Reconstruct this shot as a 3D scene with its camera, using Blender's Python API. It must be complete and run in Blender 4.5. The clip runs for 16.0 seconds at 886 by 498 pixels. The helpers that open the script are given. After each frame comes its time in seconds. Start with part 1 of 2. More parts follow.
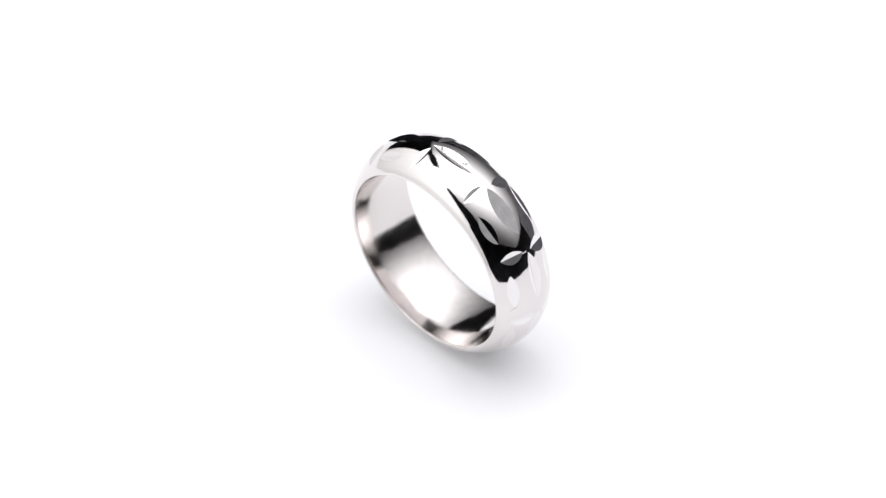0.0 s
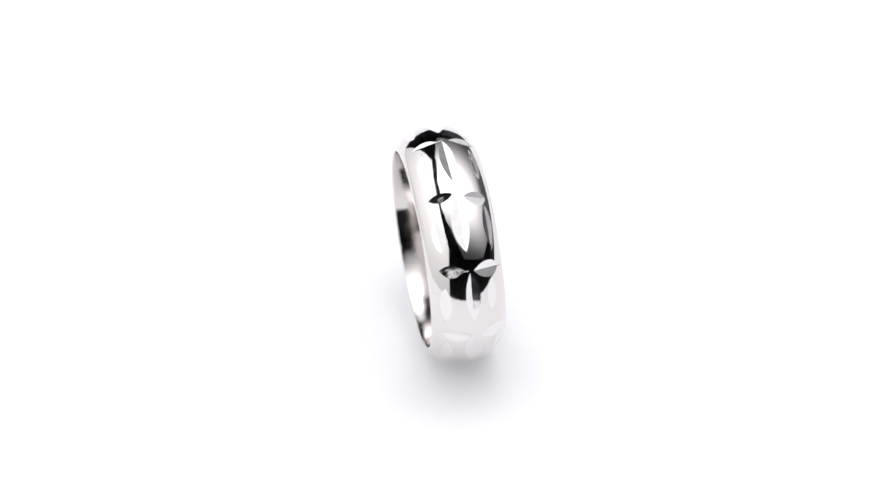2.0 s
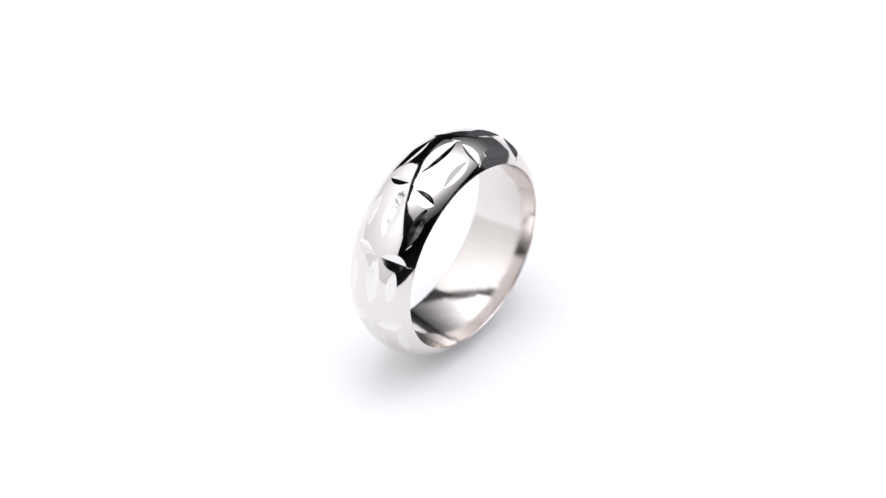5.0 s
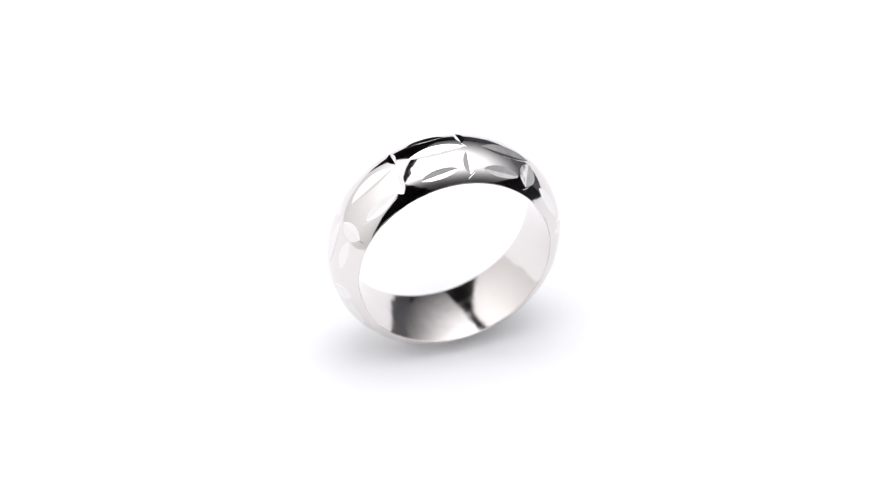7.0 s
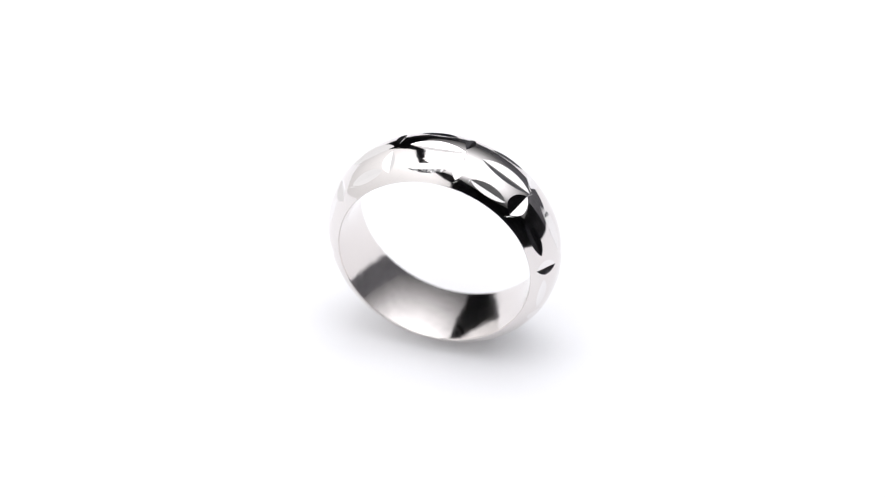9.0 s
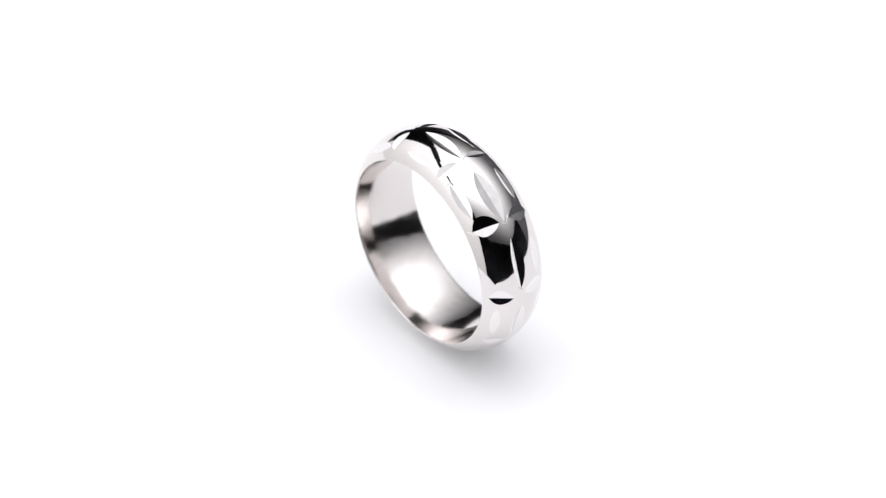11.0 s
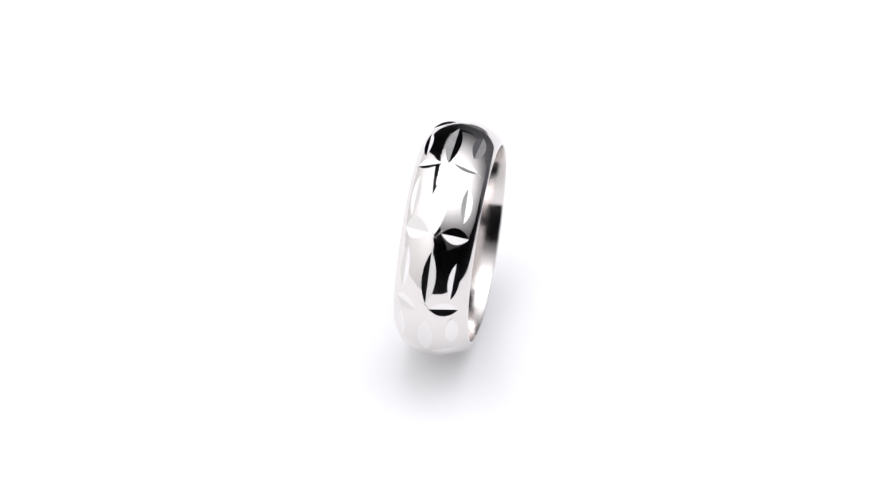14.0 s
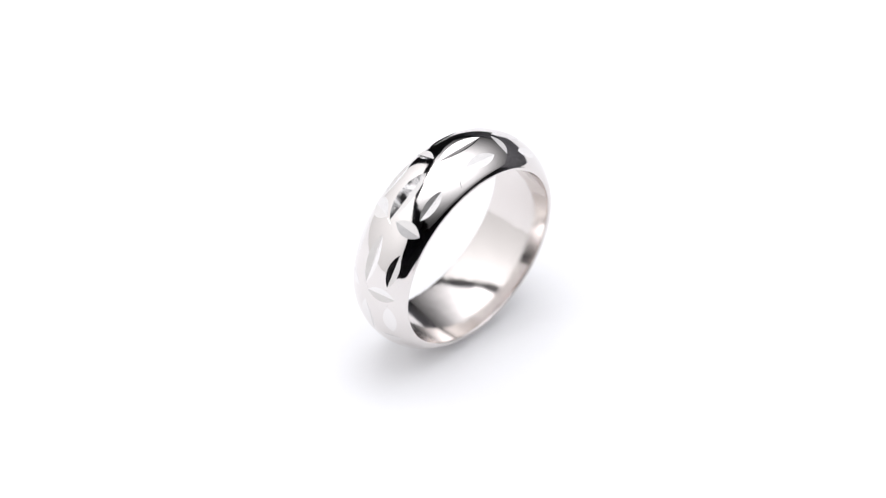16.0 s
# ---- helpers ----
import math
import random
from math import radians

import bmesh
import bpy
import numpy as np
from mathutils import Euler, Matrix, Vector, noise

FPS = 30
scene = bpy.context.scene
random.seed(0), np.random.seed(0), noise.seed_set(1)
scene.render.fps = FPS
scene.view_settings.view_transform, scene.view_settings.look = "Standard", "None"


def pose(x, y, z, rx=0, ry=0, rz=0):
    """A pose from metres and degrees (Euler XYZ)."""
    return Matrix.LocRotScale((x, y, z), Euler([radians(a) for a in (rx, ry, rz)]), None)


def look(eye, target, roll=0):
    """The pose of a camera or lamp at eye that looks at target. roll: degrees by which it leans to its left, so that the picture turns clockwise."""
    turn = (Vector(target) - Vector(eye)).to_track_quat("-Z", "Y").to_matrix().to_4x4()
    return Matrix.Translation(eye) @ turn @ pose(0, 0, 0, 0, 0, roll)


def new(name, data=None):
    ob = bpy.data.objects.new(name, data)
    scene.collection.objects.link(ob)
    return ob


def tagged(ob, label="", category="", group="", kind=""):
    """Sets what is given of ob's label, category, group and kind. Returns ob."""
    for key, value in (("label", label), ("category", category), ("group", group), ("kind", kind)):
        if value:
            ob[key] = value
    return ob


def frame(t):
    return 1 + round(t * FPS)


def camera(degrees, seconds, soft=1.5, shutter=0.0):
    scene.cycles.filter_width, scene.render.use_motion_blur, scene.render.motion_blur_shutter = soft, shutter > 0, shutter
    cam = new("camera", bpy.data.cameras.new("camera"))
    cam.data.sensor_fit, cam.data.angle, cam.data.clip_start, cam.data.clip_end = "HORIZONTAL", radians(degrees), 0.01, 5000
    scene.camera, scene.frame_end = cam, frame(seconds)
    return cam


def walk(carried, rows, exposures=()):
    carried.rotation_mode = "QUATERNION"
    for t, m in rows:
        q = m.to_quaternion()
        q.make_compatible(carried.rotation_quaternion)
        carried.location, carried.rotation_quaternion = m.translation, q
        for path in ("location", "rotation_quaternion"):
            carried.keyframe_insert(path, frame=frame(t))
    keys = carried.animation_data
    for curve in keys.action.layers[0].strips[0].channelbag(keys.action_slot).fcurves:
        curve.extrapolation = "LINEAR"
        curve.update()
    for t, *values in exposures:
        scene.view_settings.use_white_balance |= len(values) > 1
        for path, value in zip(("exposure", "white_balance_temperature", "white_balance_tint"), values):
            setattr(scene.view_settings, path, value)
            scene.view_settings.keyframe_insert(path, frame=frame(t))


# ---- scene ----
MM = 0.001

# fitted camera: a long lens on a tripod, looking down on the table at 42 degrees
DIST, ELEV = 0.450, 42.217
FOV = 9.8
RING_R, RING_W, BORE_R = 10.432, 6.52, 8.62   # millimetres
cam = camera(FOV, 16.0, soft=1.25)
_e = radians(ELEV)
_back = Vector((0, -math.cos(_e), math.sin(_e)))
_up = Vector((0, math.sin(_e), math.cos(_e)))
_aim = Vector((-0.485 * MM, 0, RING_R * MM)) - _up * 0.797 * MM
_here = look(_aim + _back * DIST, _aim, -0.13)
cam.data.dof.use_dof, cam.data.dof.focus_distance, cam.data.dof.aperture_fstop = True, 0.4445, 24.0
walk(cam, [(0.0, _here), (16.0, _here)])

# ---- light ----
world = bpy.data.worlds.new("dark_studio")
world.use_nodes = True
world.node_tree.nodes["Background"].inputs[0].default_value = (0.014, 0.014, 0.017, 1)
world.node_tree.nodes["Background"].inputs[1].default_value = 1.0
scene.world = world
scene.view_settings.exposure = 0.0
SCRIM = 3.3            # brightness of the overhead diffuser at its hot spot
SCRIM_Z = 0.42         # its height over the table
HOT = (-0.01, 0.05)     # the lamp behind the cloth
SPREAD = (0.37, 0.245)   # how far its light spreads on the cloth
FRONT = 0.40           # and how far towards the camera, where an extra falloff is painted in
TABLE_FILL = 0.084      # even emission added to the tabletop to lighten the ring's shadow
SIDE = 1.7             # brightness of the softbox beside the table


# ---- materials ----
def material(name, colour, rough=0.5, metal=0.0):
    m = bpy.data.materials.new(name)
    m.use_nodes = True
    b = m.node_tree.nodes["Principled BSDF"]
    b.inputs["Base Color"].default_value = (*colour, 1)
    b.inputs["Roughness"].default_value = rough
    b.inputs["Metallic"].default_value = metal
    return m, m.node_tree, b


def link(tree, a, out, b, into):
    tree.links.new(a.outputs[out], b.inputs[into])


def ramp(tree, stops):
    r = tree.nodes.new("ShaderNodeValToRGB")
    while len(r.color_ramp.elements) < len(stops):
        r.color_ramp.elements.new(0.5)
    for el, (pos, v) in zip(r.color_ramp.elements, stops):
        el.position, el.color = pos, (*v, 1) if isinstance(v, tuple) else (v, v, v, 1)
    return r


def noise_tex(tree, scale, detail=4.0, rough=0.6, stretch=None):
    co = tree.nodes.new("ShaderNodeTexCoord")
    n = tree.nodes.new("ShaderNodeTexNoise")
    n.inputs["Scale"].default_value, n.inputs["Detail"].default_value, n.inputs["Roughness"].default_value = scale, detail, rough
    if stretch:
        mp = tree.nodes.new("ShaderNodeMapping")
        mp.inputs["Scale"].default_value = stretch
        link(tree, co, "Object", mp, "Vector")
        link(tree, mp, 0, n, "Vector")
    else:
        link(tree, co, "Object", n, "Vector")
    return n


def bump(tree, shader, tex, strength, distance):
    b = tree.nodes.new("ShaderNodeBump")
    b.inputs["Strength"].default_value, b.inputs["Distance"].default_value = strength, distance
    link(tree, tex, 0, b, "Height")
    link(tree, b, 0, shader, "Normal")


def polished_metal(name, colour, low, high, relief, wave=0.12):
    m, t, b = material(name, colour, low, 1.0)
    n = noise_tex(t, 900, 6, 0.65)
    r = ramp(t, [(0.35, low), (0.75, high)])
    link(t, n, 0, r, 0)
    link(t, r, 0, b, "Roughness")
    fine = noise_tex(t, 2600, 4, 0.6)
    slow = noise_tex(t, 330, 2, 0.5)
    small, large = t.nodes.new("ShaderNodeBump"), t.nodes.new("ShaderNodeBump")
    small.inputs["Strength"].default_value, small.inputs["Distance"].default_value = relief, 0.000016
    large.inputs["Strength"].default_value, large.inputs["Distance"].default_value = wave, 0.00008
    link(t, slow, 0, large, "Height")
    link(t, fine, 0, small, "Height")
    link(t, large, 0, small, "Normal")
    link(t, small, 0, b, "Normal")
    return m


RHODIUM = polished_metal("polished_white_gold", (0.75, 0.718, 0.702), 0.04, 0.10, 0.14, 0.2)
# same gold, base colour lifted so the facets seem to catch more light
BRIGHT_CUT = polished_metal("bright_cut_white_gold", (0.815, 0.795, 0.785), 0.035, 0.09, 0.18, 0.7)
# same gold, tinted warmer for light bouncing about inside the bore
BORE_METAL = polished_metal("bounce_tinted_bore_white_gold", (0.735, 0.695, 0.675), 0.085, 0.19, 0.12, 0.5)


def white_board(name, colour, rough, grain):
    m, t, b = material(name, colour, rough)
    n = noise_tex(t, grain, 5)
    r = ramp(t, [(0.3, tuple(c * 0.985 for c in colour)), (0.7, colour)])
    link(t, n, 0, r, 0)
    link(t, r, 0, b, "Base Color")
    bump(t, b, n, 0.05, 0.0001)
    b.inputs["Specular IOR Level"].default_value = 0.2
    return m


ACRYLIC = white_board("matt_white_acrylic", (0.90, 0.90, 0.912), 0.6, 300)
_glow = ACRYLIC.node_tree.nodes["Principled BSDF"]   # added emission, softens the shadow
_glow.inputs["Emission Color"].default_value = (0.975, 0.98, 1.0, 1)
_glow.inputs["Emission Strength"].default_value = TABLE_FILL


def dark_paint(name, colour, rough, grain):
    m, t, b = material(name, colour, rough)
    n = noise_tex(t, grain, 6)
    r = ramp(t, [(0.3, tuple(c * 0.7 for c in colour)), (0.7, tuple(c * 1.2 for c in colour))])
    link(t, n, 0, r, 0)
    link(t, r, 0, b, "Base Color")
    bump(t, b, n, 0.2, 0.002)
    return m


DARK_WALL = dark_paint("dark_wall_paint", (0.30, 0.30, 0.335), 0.8, 6)
GREY_CARD = dark_paint("grey_card", (0.23, 0.23, 0.25), 0.8, 40)
DARK_FLOOR = dark_paint("dark_floor", (0.09, 0.085, 0.088), 0.6, 9)
BLACK_CLOTH = dark_paint("black_nylon", (0.012, 0.012, 0.013), 0.7, 60)
STEEL, _, _ = material("brushed_steel", (0.45, 0.45, 0.46), 0.35, 1.0)


def diffuser_material(name, strength, colour, hot, spread, floor_level, front=None):
    """White cloth lit from behind by one lamp: bright in front of it, fading outwards."""
    m = bpy.data.materials.new(name)
    m.use_nodes = True
    t = m.node_tree
    t.nodes.clear()
    out = t.nodes.new("ShaderNodeOutputMaterial")
    em = t.nodes.new("ShaderNodeEmission")
    co = t.nodes.new("ShaderNodeTexCoord")
    axes = t.nodes.new("ShaderNodeSeparateXYZ")
    link(t, co, "Object", axes, 0)

    def calc(op, a, b):
        n = t.nodes.new("ShaderNodeMath")
        n.operation = op
        for i, v in enumerate((a, b)):
            if isinstance(v, float):
                n.inputs[i].default_value = v
            else:
                t.links.new(v, n.inputs[i])
        return n.outputs[0]

    # the lamp's light falls off like that of a bulb behind the cloth
    r2 = 1.0 if front else 0.0
    for i, (h, sp) in enumerate(zip(hot, spread)):
        if sp:
            d = calc("MULTIPLY", calc("SUBTRACT", axes.outputs[i], float(h)), 1 / sp)
            r2 = calc("ADD", calc("MULTIPLY", d, d), r2)
    if front:
        # extra falloff painted in towards the camera, skewed so that one side stays brighter
        d = calc("ADD", calc("SUBTRACT", axes.outputs[1], float(hot[1])), calc("MULTIPLY", calc("SUBTRACT", axes.outputs[0], float(hot[0])), 0.33))
        d = calc("MULTIPLY", calc("MINIMUM", d, 0.0), 1 / front)
        fall = calc("DIVIDE", calc("POWER", 0.36788, calc("MULTIPLY", d, d)), r2)
    else:
        fall = calc("POWER", 0.36788, r2)
    weave = noise_tex(t, 9, 5)
    cloth = calc("MULTIPLY_ADD", weave.outputs[0], 0.16)
    cloth.node.inputs[2].default_value = 0.92
    level = calc("MULTIPLY", calc("ADD", calc("MULTIPLY", fall, 1.0 - floor_level), floor_level), cloth)
    em.inputs["Color"].default_value = (*colour, 1)
    t.links.new(calc("MULTIPLY", level, strength), em.inputs["Strength"])
    link(t, em, 0, out, 0)
    return m


SCRIM_CLOTH = diffuser_material("lit_overhead_cloth", SCRIM, (0.982, 0.984, 1.022), (*HOT, 0), (*SPREAD, 0), 0.014, FRONT)
SIDE_CLOTH = diffuser_material("lit_side_cloth", SIDE, (0.99, 0.985, 1.005), (0, 0.0, 0.19), (0, 0.26, 0.14), 0.45)


# ---- building helpers ----
def box_mesh(bm, lo, hi, bevel=0.0):
    made = bmesh.ops.create_cube(bm, size=1.0)["verts"]
    for v in made:
        v.co = Vector([lo[i] + (v.co[i] + 0.5) * (hi[i] - lo[i]) for i in range(3)])
    if bevel:
        edges = list({e for v in made for e in v.link_edges})
        bmesh.ops.bevel(bm, geom=edges, offset=bevel, segments=2, affect="EDGES", profile=0.5)
    return bm


def box(lo, hi, bevel=0.0):
    return box_mesh(bmesh.new(), lo, hi, bevel)


def as_object(name, bm, mat):
    me = bpy.data.meshes.new(name)
    bm.to_mesh(me)
    bm.free()
    me.materials.append(mat)
    return new(name, me)


def part(name, bm, mat, parent, label=""):
    ob = as_object(name, bm, mat)
    ob.parent = parent
    return tagged(ob, label)


def structure(name, bm, mat, label, category):
    return tagged(as_object(name, bm, mat), label, category, kind="structure")


# ---- the studio ----
FLOOR = -0.90


def room():
    x0, x1, y0, y1, top, th = -2.0, 2.2, -2.4, 2.2, 1.7, 0.1
    structure("floor", box((x0, y0, FLOOR - th), (x1, y1, FLOOR)), DARK_FLOOR, "dark floor of the unlit studio", "floor")
    structure("ceiling", box((x0 - th, y0 - th, top), (x1 + th, y1 + th, top + th)), DARK_WALL, "dark painted studio ceiling", "ceiling")
    structure("wall_west", box((x0 - th, y0, FLOOR - th), (x0, y1, top)), DARK_WALL, "grey painted studio wall in the dark", "wall")
    structure("wall_east", box((x1, y0, FLOOR - th), (x1 + th, y1, top)), DARK_WALL, "grey painted studio wall in the dark", "wall")
    structure("wall_south", box((x0 - th, y0 - th, FLOOR - th), (x1 + th, y0, top)), DARK_WALL, "grey painted studio wall in the dark", "wall")
    structure("wall_north", box((x0 - th, y1, FLOOR - th), (x1 + th, y1 + th, top)), DARK_WALL, "grey painted studio wall in the dark", "wall")


def table():
    thing = tagged(new("white_table"), "white table under the ring, its top given a faint added glow", "table")
    thing.location = (0, 0, FLOOR)
    h = -FLOOR
    x0, x1, y0, y1 = -0.112, 0.100, -0.058, 0.150
    part("tabletop", box((x0, y0, h - 0.006), (x1, y1, h), 0.0012), ACRYLIC, thing, "matt white acrylic sheet with a faint added glow")
    part("base_frame", box((x0 + 0.02, y0 + 0.02, h - 0.03), (x1 - 0.02, y1 - 0.02, h - 0.0062), 0.001), BLACK_CLOTH, thing)
    for x in (x0 + 0.03, x1 - 0.03):
        for y in (y0 + 0.03, y1 - 0.03):
            part("leg", box((x - 0.01, y - 0.01, 0), (x + 0.01, y + 0.01, h - 0.0302), 0.001), STEEL, thing)


def side_softbox():
    thing = tagged(new("side_softbox"), "tall lit white softbox on a stand beside the table", "softbox")
    thing.location = (-0.118, 0, 0)
    part("diffuser", box((-0.004, -0.32, -0.20), (0.0, 0.19, 0.232)), SIDE_CLOTH, thing, "glowing white diffuser cloth")
    part("cover", box((-0.16, -0.31, -0.19), (-0.0045, 0.18, 0.222), 0.03), BLACK_CLOTH, thing, "black nylon cover")
    part("pole", box((-0.10, -0.02, FLOOR + 0.0122), (-0.07, 0.01, -0.195), 0.002), STEEL, thing)
    part("foot", box((-0.25, -0.15, FLOOR), (0.0, 0.15, FLOOR + 0.012), 0.002), STEEL, thing)


def grey_fill_card():
    """A low grey card added out of view, askew behind and beside the table, to dimly fill the ring's black reflections.
    """
    thing = tagged(new("grey_fill_card"), "low grey fill card on a stand, added out of view beside the table", "reflector")
    a, b = Vector((0.0, 0.70, 0)), Vector((0.36, 0.06, 0))
    run = b - a
    thing.location, thing.rotation_euler = (a + b) / 2, (0, 0, math.atan2(run.y, run.x))
    w = run.length / 2
    part("panel", box((-w, 0.0, -0.06), (w, 0.004, 0.115), 0.001), GREY_CARD, thing, "matt grey card")
    part("frame", box((-w, 0.0042, -0.058), (w, 0.012, -0.044), 0.001), STEEL, thing)
    part("pole", box((-0.008, 0.0122, FLOOR + 0.0102), (0.008, 0.024, 0.02), 0.001), STEEL, thing)
    part("foot", box((-0.10, -0.08, FLOOR), (0.10, 0.10, FLOOR + 0.01), 0.002), STEEL, thing)


def overhead_scrim():
    thing = tagged(new("overhead_scrim"), "large white diffuser cloth, lit from above, hanging over the table", "diffuser")
    thing.location = (0, 0, SCRIM_Z)
    x0, x1, y0, y1 = -0.171, 1.30, -0.80, 1.62
    # the cloth's hem over the side softbox is frayed
    rows = 1100
    verts, faces = [], []
    for i in range(rows + 1):
        y = y0 + (y1 - y0) * i / rows
        hem = x0 + 0.02 * max(-1.0, min(1.0, y / 0.2)) + 0.6 * max(0.0, -y - 0.13) + 0.024 * noise.noise((y * 14, 1.3, 0)) + 0.024 * noise.noise((y * 60, 4.1, 0)) + 0.013 * noise.noise((y * 140, 2.2, 0))
        verts += [(hem, y, 0.0), (hem + 0.03, y, 0.0), (x1, y, 0.0), (x1, y, 0.003), (hem + 0.03, y, 0.003), (hem, y, 0.003)]
    for i in range(rows):
        for k in range(6):
            m = (k + 1) % 6
            faces.append((i * 6 + k, i * 6 + m, i * 6 + 6 + m, i * 6 + 6 + k))
    faces += [tuple(range(6)), tuple(rows * 6 + k for k in reversed(range(6)))]
    me = bpy.data.meshes.new("cloth")
    me.from_pydata(verts, [], faces)
    bm = bmesh.new()
    bm.from_mesh(me)
    bmesh.ops.recalc_face_normals(bm, faces=bm.faces)
    part("cloth", bm, SCRIM_CLOTH, thing, "white translucent cloth with a frayed hem")
    part("cover", box((x0 + 0.17, y0 + 0.02, 0.0035), (x1 - 0.02, y1 - 0.02, 0.30), 0.03), BLACK_CLOTH, thing, "black nylon cover")
    part("hanger", box((0.39, 0.26, 0.301), (0.41, 0.28, 1.7 - SCRIM_Z)), STEEL, thing)


# ---- the ring ----
PITCH = 36.0
PHASE = 3.2
DOME_K = 4.5       # radius of the domed cross-section
CROWN = -0.18      # the middle of the band; the cuts run a little beside it
ROLL_A, EASE_A = 2.0, 0.30     # one shoulder rolls over early and gently,
ROLL_B, EASE_B = -3.15, 1.3    # the other only at its edge


def dome_r(x):
    a, b = max(0.0, x - ROLL_A), max(0.0, ROLL_B - x)
    return RING_R - DOME_K + math.sqrt(max(DOME_K ** 2 - (x - CROWN) ** 2, 0.0)) - EASE_A * a * a - EASE_B * b * b


def dome_slope(x):
    a, b = max(0.0, x - ROLL_A), max(0.0, ROLL_B - x)
    return -(x - CROWN) / math.sqrt(DOME_K ** 2 - (x - CROWN) ** 2) - 2 * EASE_A * a + 2 * EASE_B * b


def on_dome(deg, x):
    a, r = radians(deg), dome_r(x)
    return Vector((x, -r * math.sin(a), r * math.cos(a)))


def dome_normal(deg, x):
    a, s = radians(deg), math.atan(-dome_slope(x))
    return Vector((math.sin(s), -math.cos(s) * math.sin(a), math.cos(s) * math.cos(a)))


BULGE = 0.275       # the bore is narrowest in its middle, for comfort


def ring_profile():
    """Cross-section (axial, radial): domed outside, eased edges, slightly bulged bore."""
    half = RING_W / 2
    pts = [CROWN - half * math.cos(math.pi * i / 44) * 0.985 for i in range(45)]
    pts = [(x, dome_r(x)) for x in pts]
    low = BORE_R + 0.07

    def edge(rim):
        return [(0.996, rim - 0.03), (1.0, rim - 0.07), (1.0, low + 0.005), (1.0 - 0.03 / half, low - 0.03), (1.0 - 0.10 / half, low - 0.045)]

    pts += [(CROWN + half * u, r) for u, r in edge(dome_r(CROWN + half * 0.985))]
    for i in range(17):
        u = (1 - 0.2 / half) * math.cos(math.pi * i / 16)
        pts.append((CROWN + half * u, BORE_R + 0.04 - BULGE * (1 - u * u)))
    pts += [(CROWN - half * u, r) for u, r in reversed(edge(dome_r(CROWN - half * 0.985)))]
    return pts


def blank_ring(segments=600):
    prof = ring_profile()
    n = len(prof)
    verts, faces = [], []
    for i in range(segments):
        a = 2 * math.pi * i / segments
        verts += [(x, -r * math.sin(a), r * math.cos(a)) for x, r in prof]
    for i in range(segments):
        j = (i + 1) % segments
        for k in range(n):
            m = (k + 1) % n
            faces.append((i * n + k, j * n + k, j * n + m, i * n + m))
    me = bpy.data.meshes.new("band")
    me.from_pydata(verts, [], faces)
    bm = bmesh.new()
    bm.from_mesh(me)
    bmesh.ops.recalc_face_normals(bm, faces=bm.faces)
    bm.to_mesh(me)
    bm.free()
    return me


def wedge(bm, a, b, up, hint, tilts):
    """A V-tool run straight from tip a to tip b of a leaf. tilts: degrees of the facet that lies
    towards hint and of the other one. Returns the two facet planes, the middle and the reach."""
    along = (b - a).normalized()
    side = along.cross(up).normalized()
    if side.dot(hint) < 0:
        side = -side
    up = up - along * up.dot(along)
    up.normalize()
    mid = (a + b) / 2
    ext, wt = 0.7, 1.15
    rows = []
    for end in (a - along * ext, b + along * ext):
        h1, h2 = (wt * math.tan(radians(t)) for t in tilts)
        rows.append([end, end + side * wt + up * h1, end + side * wt + up * (h1 + 1.6), end - side * wt + up * (h2 + 1.6), end - side * wt + up * h2])
    v0, v1 = ([bm.verts.new(p) for p in row] for row in rows)
    for i in range(5):
        j = (i + 1) % 5
        bm.faces.new((v0[i], v0[j], v1[j], v1[i]))
    bm.faces.new(v0)
    bm.faces.new(v1[::-1])
    planes = []
    for s, t in zip((1, -1), tilts):
        nrm = (up - side * s * math.tan(radians(t))).normalized()
        planes.append((nrm, nrm.dot(mid)))
    return planes, mid, (b - a).length / 2 + 0.3


# The engraver worked by eye. For each leaf that strays from the pattern: how far its two tips are shifted
# round the band (degrees), where they lie across it (millimetres), and the tilts of its two facets (degrees).
CROWN_LEAVES = {
    0: (-0.2, 0.9, 0.03, -0.01, 22, 23),
    1: (0.1, -0.1, 0.01, 0.00, 23, 12),
    2: (0.7, -0.2, 0.07, 0.01, 17, 21.5),
    9: (-0.8, 0.7, 0.06, 0.02, 15.5, 21.5),
    8: (0.5, 0.4, 0.10, 0.02, 24.5, 19.5),
}
SIDE_LEAVES = {
    (-1, 0): (-0.7, -0.7, -1.95, -2.16, 10, 7),
    (-1, 1): (1.2, -1.1, -2.20, -2.04, 9.5, 6),
    (1, 0): (-1.9, -0.5, 2.15, 2.35, 12, 9.5),
    (1, 1): (-2.8, -0.8, 2.25, 2.21, 9, 8.5),
    (1, 2): (-2.4, -3.7, 1.91, 1.71, 9.5, 9.5),
    (1, 9): (-0.3, 1.8, 2.29, 2.25, 9, 7.5),
    (1, 8): (-1.5, 1.2, 2.27, 2.15, 9.5, 9.5),
    (-1, 9): (-0.9, -1.7, -2.23, -2.10, 11.5, 8),
    (-1, 8): (-4.2, -4.1, -1.99, -2.19, 11, 10.5),
}
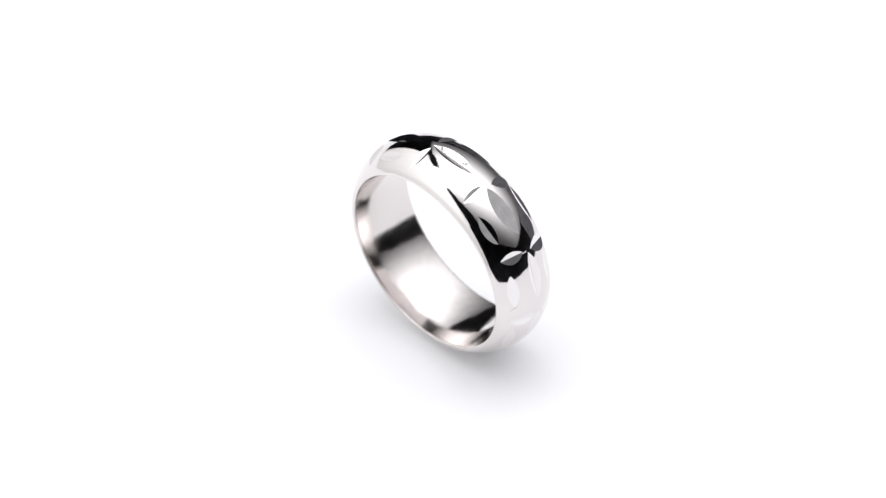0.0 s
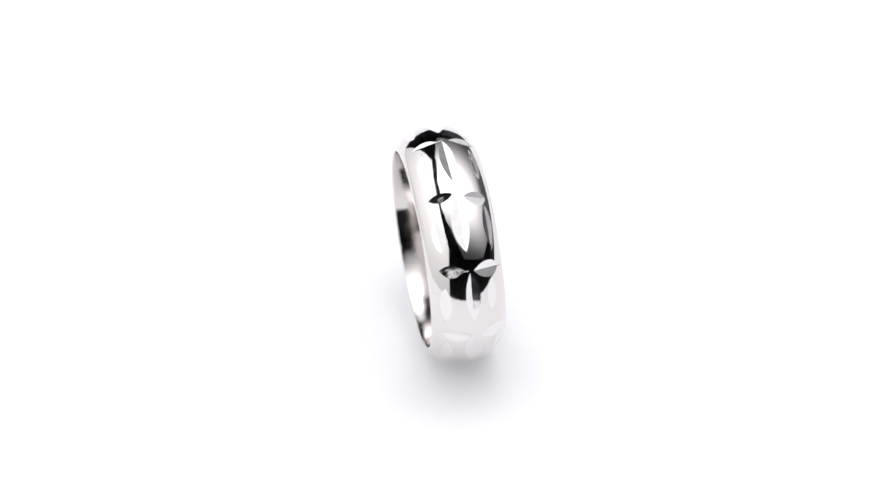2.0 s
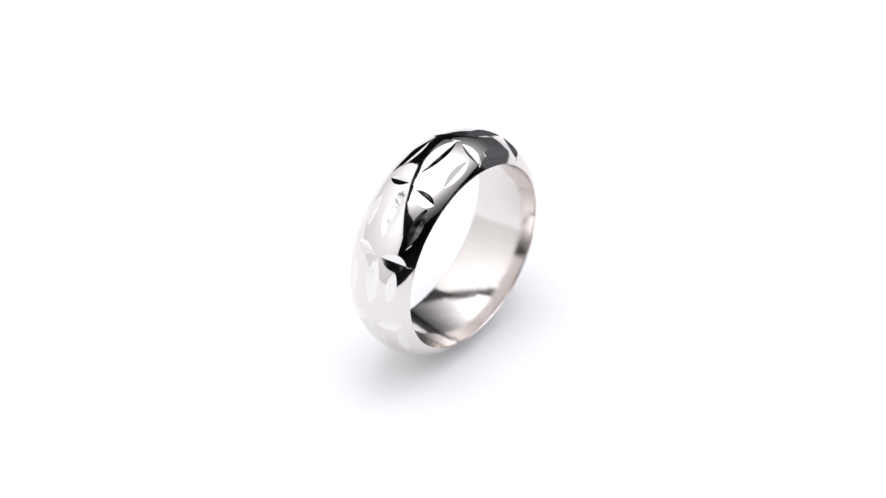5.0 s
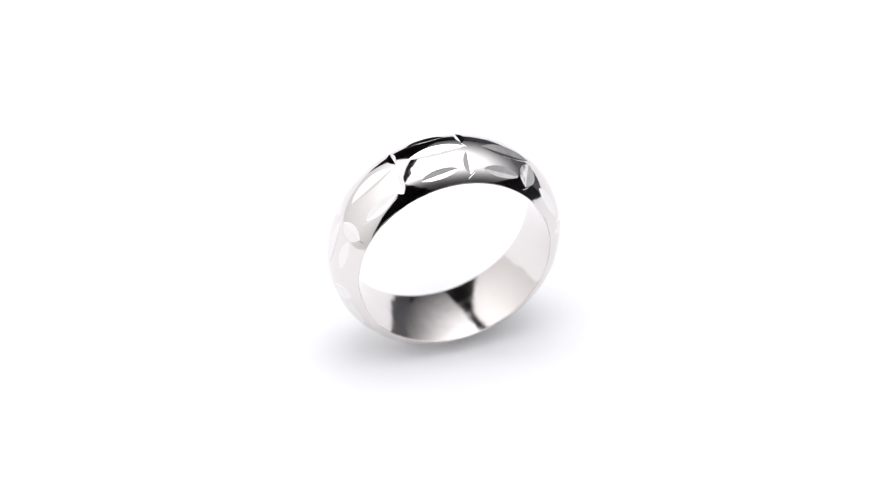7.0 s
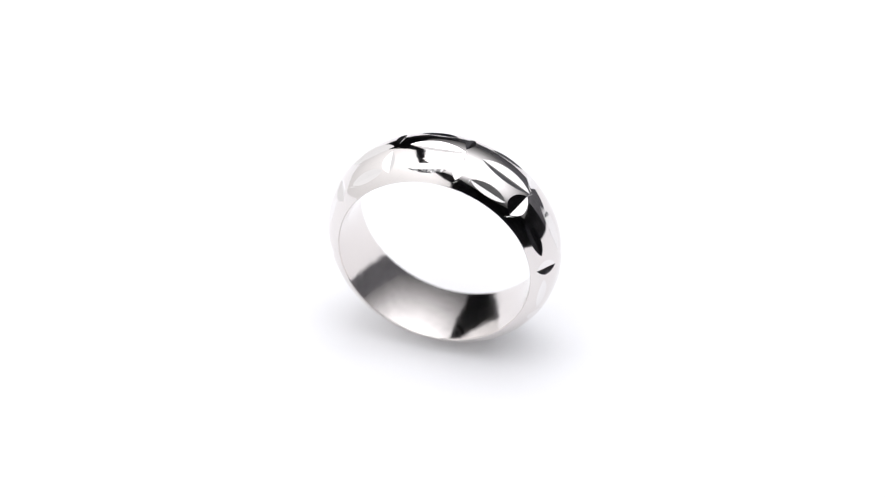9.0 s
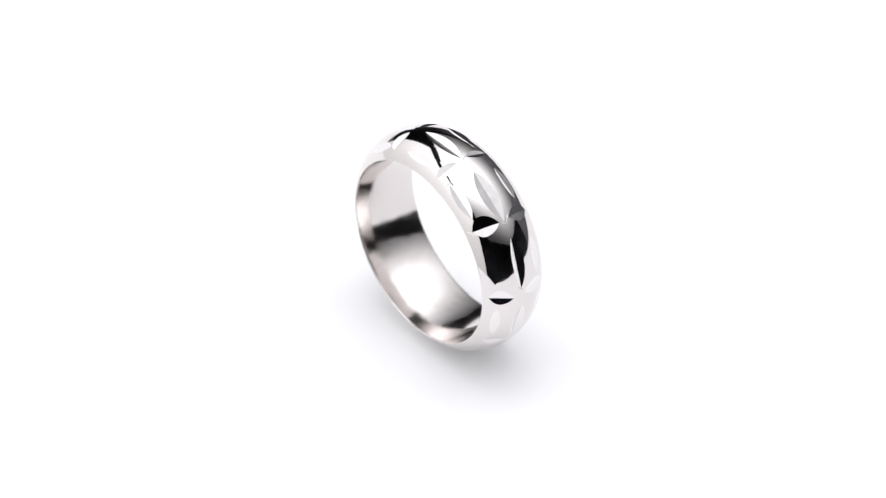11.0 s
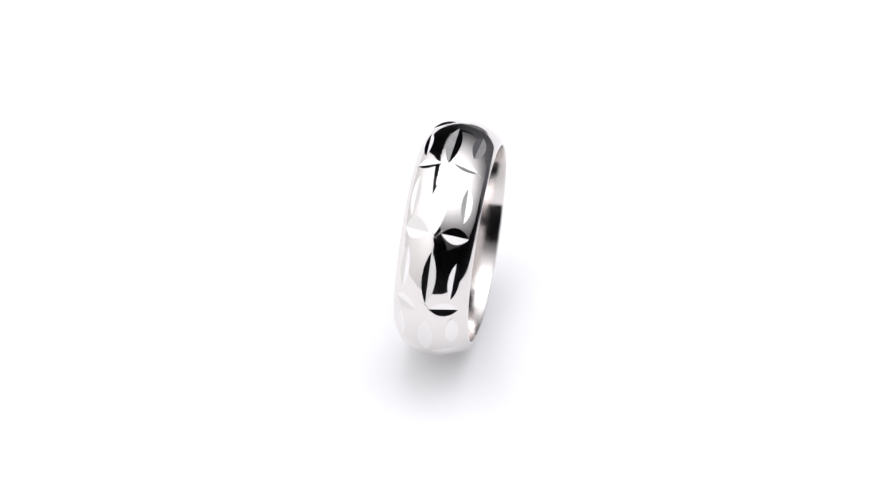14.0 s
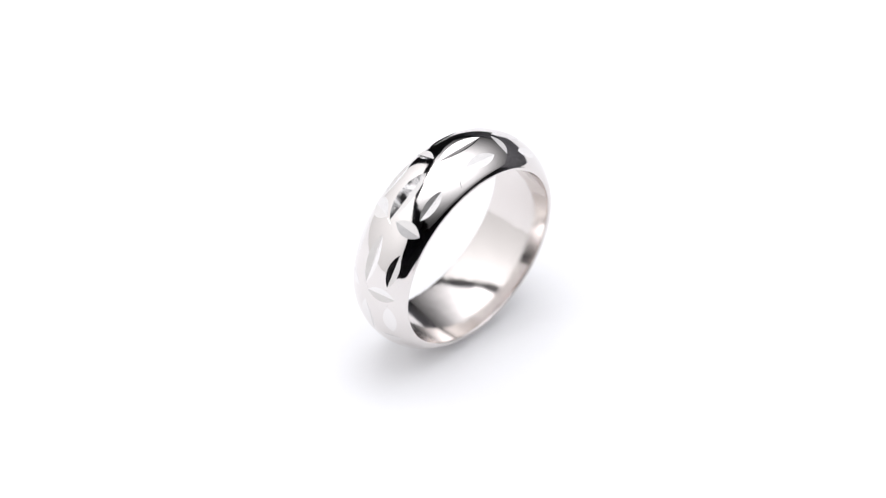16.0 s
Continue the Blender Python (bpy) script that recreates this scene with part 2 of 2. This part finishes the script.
CROSS_LEAVES = {
    (-1, 0): (0.4, -0.7, -0.38, -2.56, 20, 16.5),
    (1, 0): (-0.4, -0.0, 0.58, 2.63, 19, 20.5),
    (-1, 1): (-2.0, -1.2, -0.24, -2.39, 13, 23),
    (1, 1): (-0.1, 1.2, 0.58, 2.51, 10, 18),
    (-1, 2): (-0.9, -1.6, -0.43, -2.51, 10, 14.5),
    (1, 2): (0.1, 0.6, 0.41, 2.57, 12.5, 14),
    (-1, 3): (1.2, 0.4, -0.30, -2.69, 11.5, 11.5),
    (1, 3): (1.6, 2.3, 0.58, 2.59, 11.5, 11.5),
    (1, 9): (-0.3, 1.1, 0.49, 2.67, 9.5, 14.5),
    (-1, 9): (0.2, -0.5, -0.55, -2.87, 11.5, 12.5),
    (1, 8): (-4.1, -2.2, 0.88, 2.74, 11.5, 17),
    (-1, 8): (-2.5, -3.4, -0.22, -2.69, 11.5, 16),
}


def cut_ring():
    rng = random.Random(7)
    me = blank_ring()
    blank = new("band_blank", me)
    bm = bmesh.new()
    cuts = []

    def stray(table, key, xs, tilt):
        if key in table:
            return table[key]
        j = lambda s: rng.uniform(-s, s)
        return j(0.5), j(0.5), xs[0] + j(0.07), xs[1] + j(0.07), tilt + j(2), tilt + j(2)

    for k in range(10):
        c = PHASE + PITCH * k
        # long leaf on the crown
        d0, d1, x0, x1, *tilts = stray(CROWN_LEAVES, k, (0, 0), 17)
        a, b = on_dome(c - 13.4 + d0, x0), on_dome(c + 13.4 + d1, x1)
        cuts.append(("engraved_leaf", [wedge(bm, a, b, dome_normal(c, 0), Vector((1, 0, 0)), tilts)], (a, b)))
        for s in (-1, 1):
            # short leaf on the shoulder
            d0, d1, x0, x1, *tilts = stray(SIDE_LEAVES, (s, k), (2.22 * s, 2.22 * s), 9.5)
            m0, m1 = c - 5.8 + d0, c + 13.4 + d1
            a, b = on_dome(m0, x0), on_dome(m1, x1)
            cuts.append(("engraved_side_leaf", [wedge(bm, a, b, dome_normal((m0 + m1) / 2, (x0 + x1) / 2), Vector((1, 0, 0)), tilts)], (a, b)))
            # crossing leaf at the long leaf's tip
            d0, d1, x0, x1, *tilts = stray(CROSS_LEAVES, (s, k), (0.42 * s, 2.58 * s), 11.5)
            m0, m1 = c - 13.4 + d0, c - 13.4 + d1
            a, b, m = on_dome(m0, x0), on_dome(m1, x1), (m0 + m1) / 2
            cuts.append(("engraved_cross_leaf", [wedge(bm, a, b, dome_normal(m, s * 1.5), Vector((0, -math.cos(radians(m)), -math.sin(radians(m)))), tilts)], (a, b)))
    # small slips of the graver at the tips of some leaves
    for i in range(0, len(cuts)):
        name, facets, tips = cuts[i]
        if rng.random() > 0.62:
            continue
        tip, other = tips if rng.random() < 0.5 else tips[::-1]
        away = (tip - other).normalized()
        ang = math.degrees(math.atan2(-tip.y, tip.z))
        up = dome_normal(ang, tip.x)
        side = away.cross(up).normalized()
        mid = tip + away * rng.uniform(0.03, 0.14) + side * rng.uniform(-0.15, 0.15)
        run = (away * rng.uniform(-1, 1) + side * rng.uniform(-1, 1)).normalized() * rng.uniform(0.10, 0.22)
        ends = []
        for p in (mid - run, mid + run):
            ends.append(on_dome(math.degrees(math.atan2(-p.y, p.z)), p.x) - up * 0.014)
        facets.append(wedge(bm, *ends, up, side, (26, 30)))
    bmesh.ops.recalc_face_normals(bm, faces=bm.faces)
    tool = bpy.data.meshes.new("tool")
    bm.to_mesh(tool)
    bm.free()
    tool_ob = new("tool", tool)
    mod = blank.modifiers.new("cut", "BOOLEAN")
    mod.operation, mod.solver, mod.object, mod.use_self = "DIFFERENCE", "EXACT", tool_ob, True
    done = bpy.data.meshes.new_from_object(blank.evaluated_get(bpy.context.evaluated_depsgraph_get()))
    bpy.data.objects.remove(blank)
    bpy.data.objects.remove(tool_ob)
    return done, cuts


def sub_mesh(name, done, chosen, flat, mat):
    """The chosen faces of the cut ring as a mesh in metres, the dome with its true normals."""
    index, verts, faces = {}, [], []
    for f in chosen:
        row = []
        for v in done.polygons[f].vertices:
            if v not in index:
                index[v] = len(verts)
                verts.append(tuple(c * MM for c in done.vertices[v].co))
            row.append(index[v])
        faces.append(row)
    me = bpy.data.meshes.new(name)
    me.from_pydata(verts, [], faces)
    me.materials.append(mat)
    me.polygons.foreach_set("use_smooth", [not flat] * len(faces))
    if not flat:
        normals = []
        half = RING_W / 2
        for poly in me.polygons:
            cx = poly.center.x / MM
            outer = abs(cx - CROWN) < half * 0.985 and math.hypot(poly.center.y, poly.center.z) / MM > dome_r(cx) - 0.03
            for v in poly.vertices:
                co = me.vertices[v].co / MM
                if outer:
                    ang = math.degrees(math.atan2(-co.y, co.z))
                    normals.append(dome_normal(ang, co.x))
                else:
                    normals.append((0, 0, 0))
        me.normals_split_custom_set(normals)
    me.update()
    return me


def ring():
    thing = tagged(new("ring"), "polished white gold band ring with engraved leaf cuts", "ring")
    done, cuts = cut_ring()
    nf = len(done.polygons)
    centre, normal = np.zeros(nf * 3), np.zeros(nf * 3)
    done.polygons.foreach_get("center", centre)
    done.polygons.foreach_get("normal", normal)
    centre, normal = centre.reshape(-1, 3), normal.reshape(-1, 3)
    owner = np.full(nf, -1)
    for i, (_, facets, _) in enumerate(cuts):
        for planes, mid, reach in facets:
            near = np.linalg.norm(centre - np.array(mid), axis=1) < reach
            for nrm, d in planes:
                n = np.array(nrm)
                owner[near & (np.abs(centre @ n - d) < 2e-3) & (normal @ n > 0.9995)] = i
    radius = np.hypot(centre[:, 1], centre[:, 2])
    inside = (radius < BORE_R + 0.06) & (owner < 0)
    # where the ring stands: its own middle, leaning a little
    seat = Matrix.Translation((0, 0, (RING_R - 0.05) * MM)) @ Matrix.Rotation(radians(-2.276), 4, "Y")
    def add(name, chosen, flat, mat, label=""):
        ob = new(name, sub_mesh(name, done, chosen, flat, mat))
        ob.parent, ob.matrix_local = thing, seat
        return tagged(ob, label)
    add("band", np.flatnonzero((owner < 0) & ~inside), False, RHODIUM, "domed mirror-polished outer band")
    add("bore", np.flatnonzero(inside), False, BORE_METAL, "smooth polished inner face")
    for i, (name, *_) in enumerate(cuts):
        mine = np.flatnonzero(owner == i)
        if len(mine):
            add(name, mine, True, BRIGHT_CUT)
    return thing


def ring_pose(t):
    heading = radians(1.167 - 16.871 * (t - 2.6))
    c, s = math.cos(heading), math.sin(heading)
    ox, oy = 0.074 * MM, -0.377 * MM
    return pose(ox * c - oy * s, ox * s + oy * c, 0, 0, 0, math.degrees(heading))


room()
table()
side_softbox()
grey_fill_card()
overhead_scrim()
the_ring = ring()


def motions():
    """The ring turns evenly with its turntable, clockwise seen from above."""
    walk(the_ring, [(i * 0.5, ring_pose(i * 0.5)) for i in range(33)])


motions()
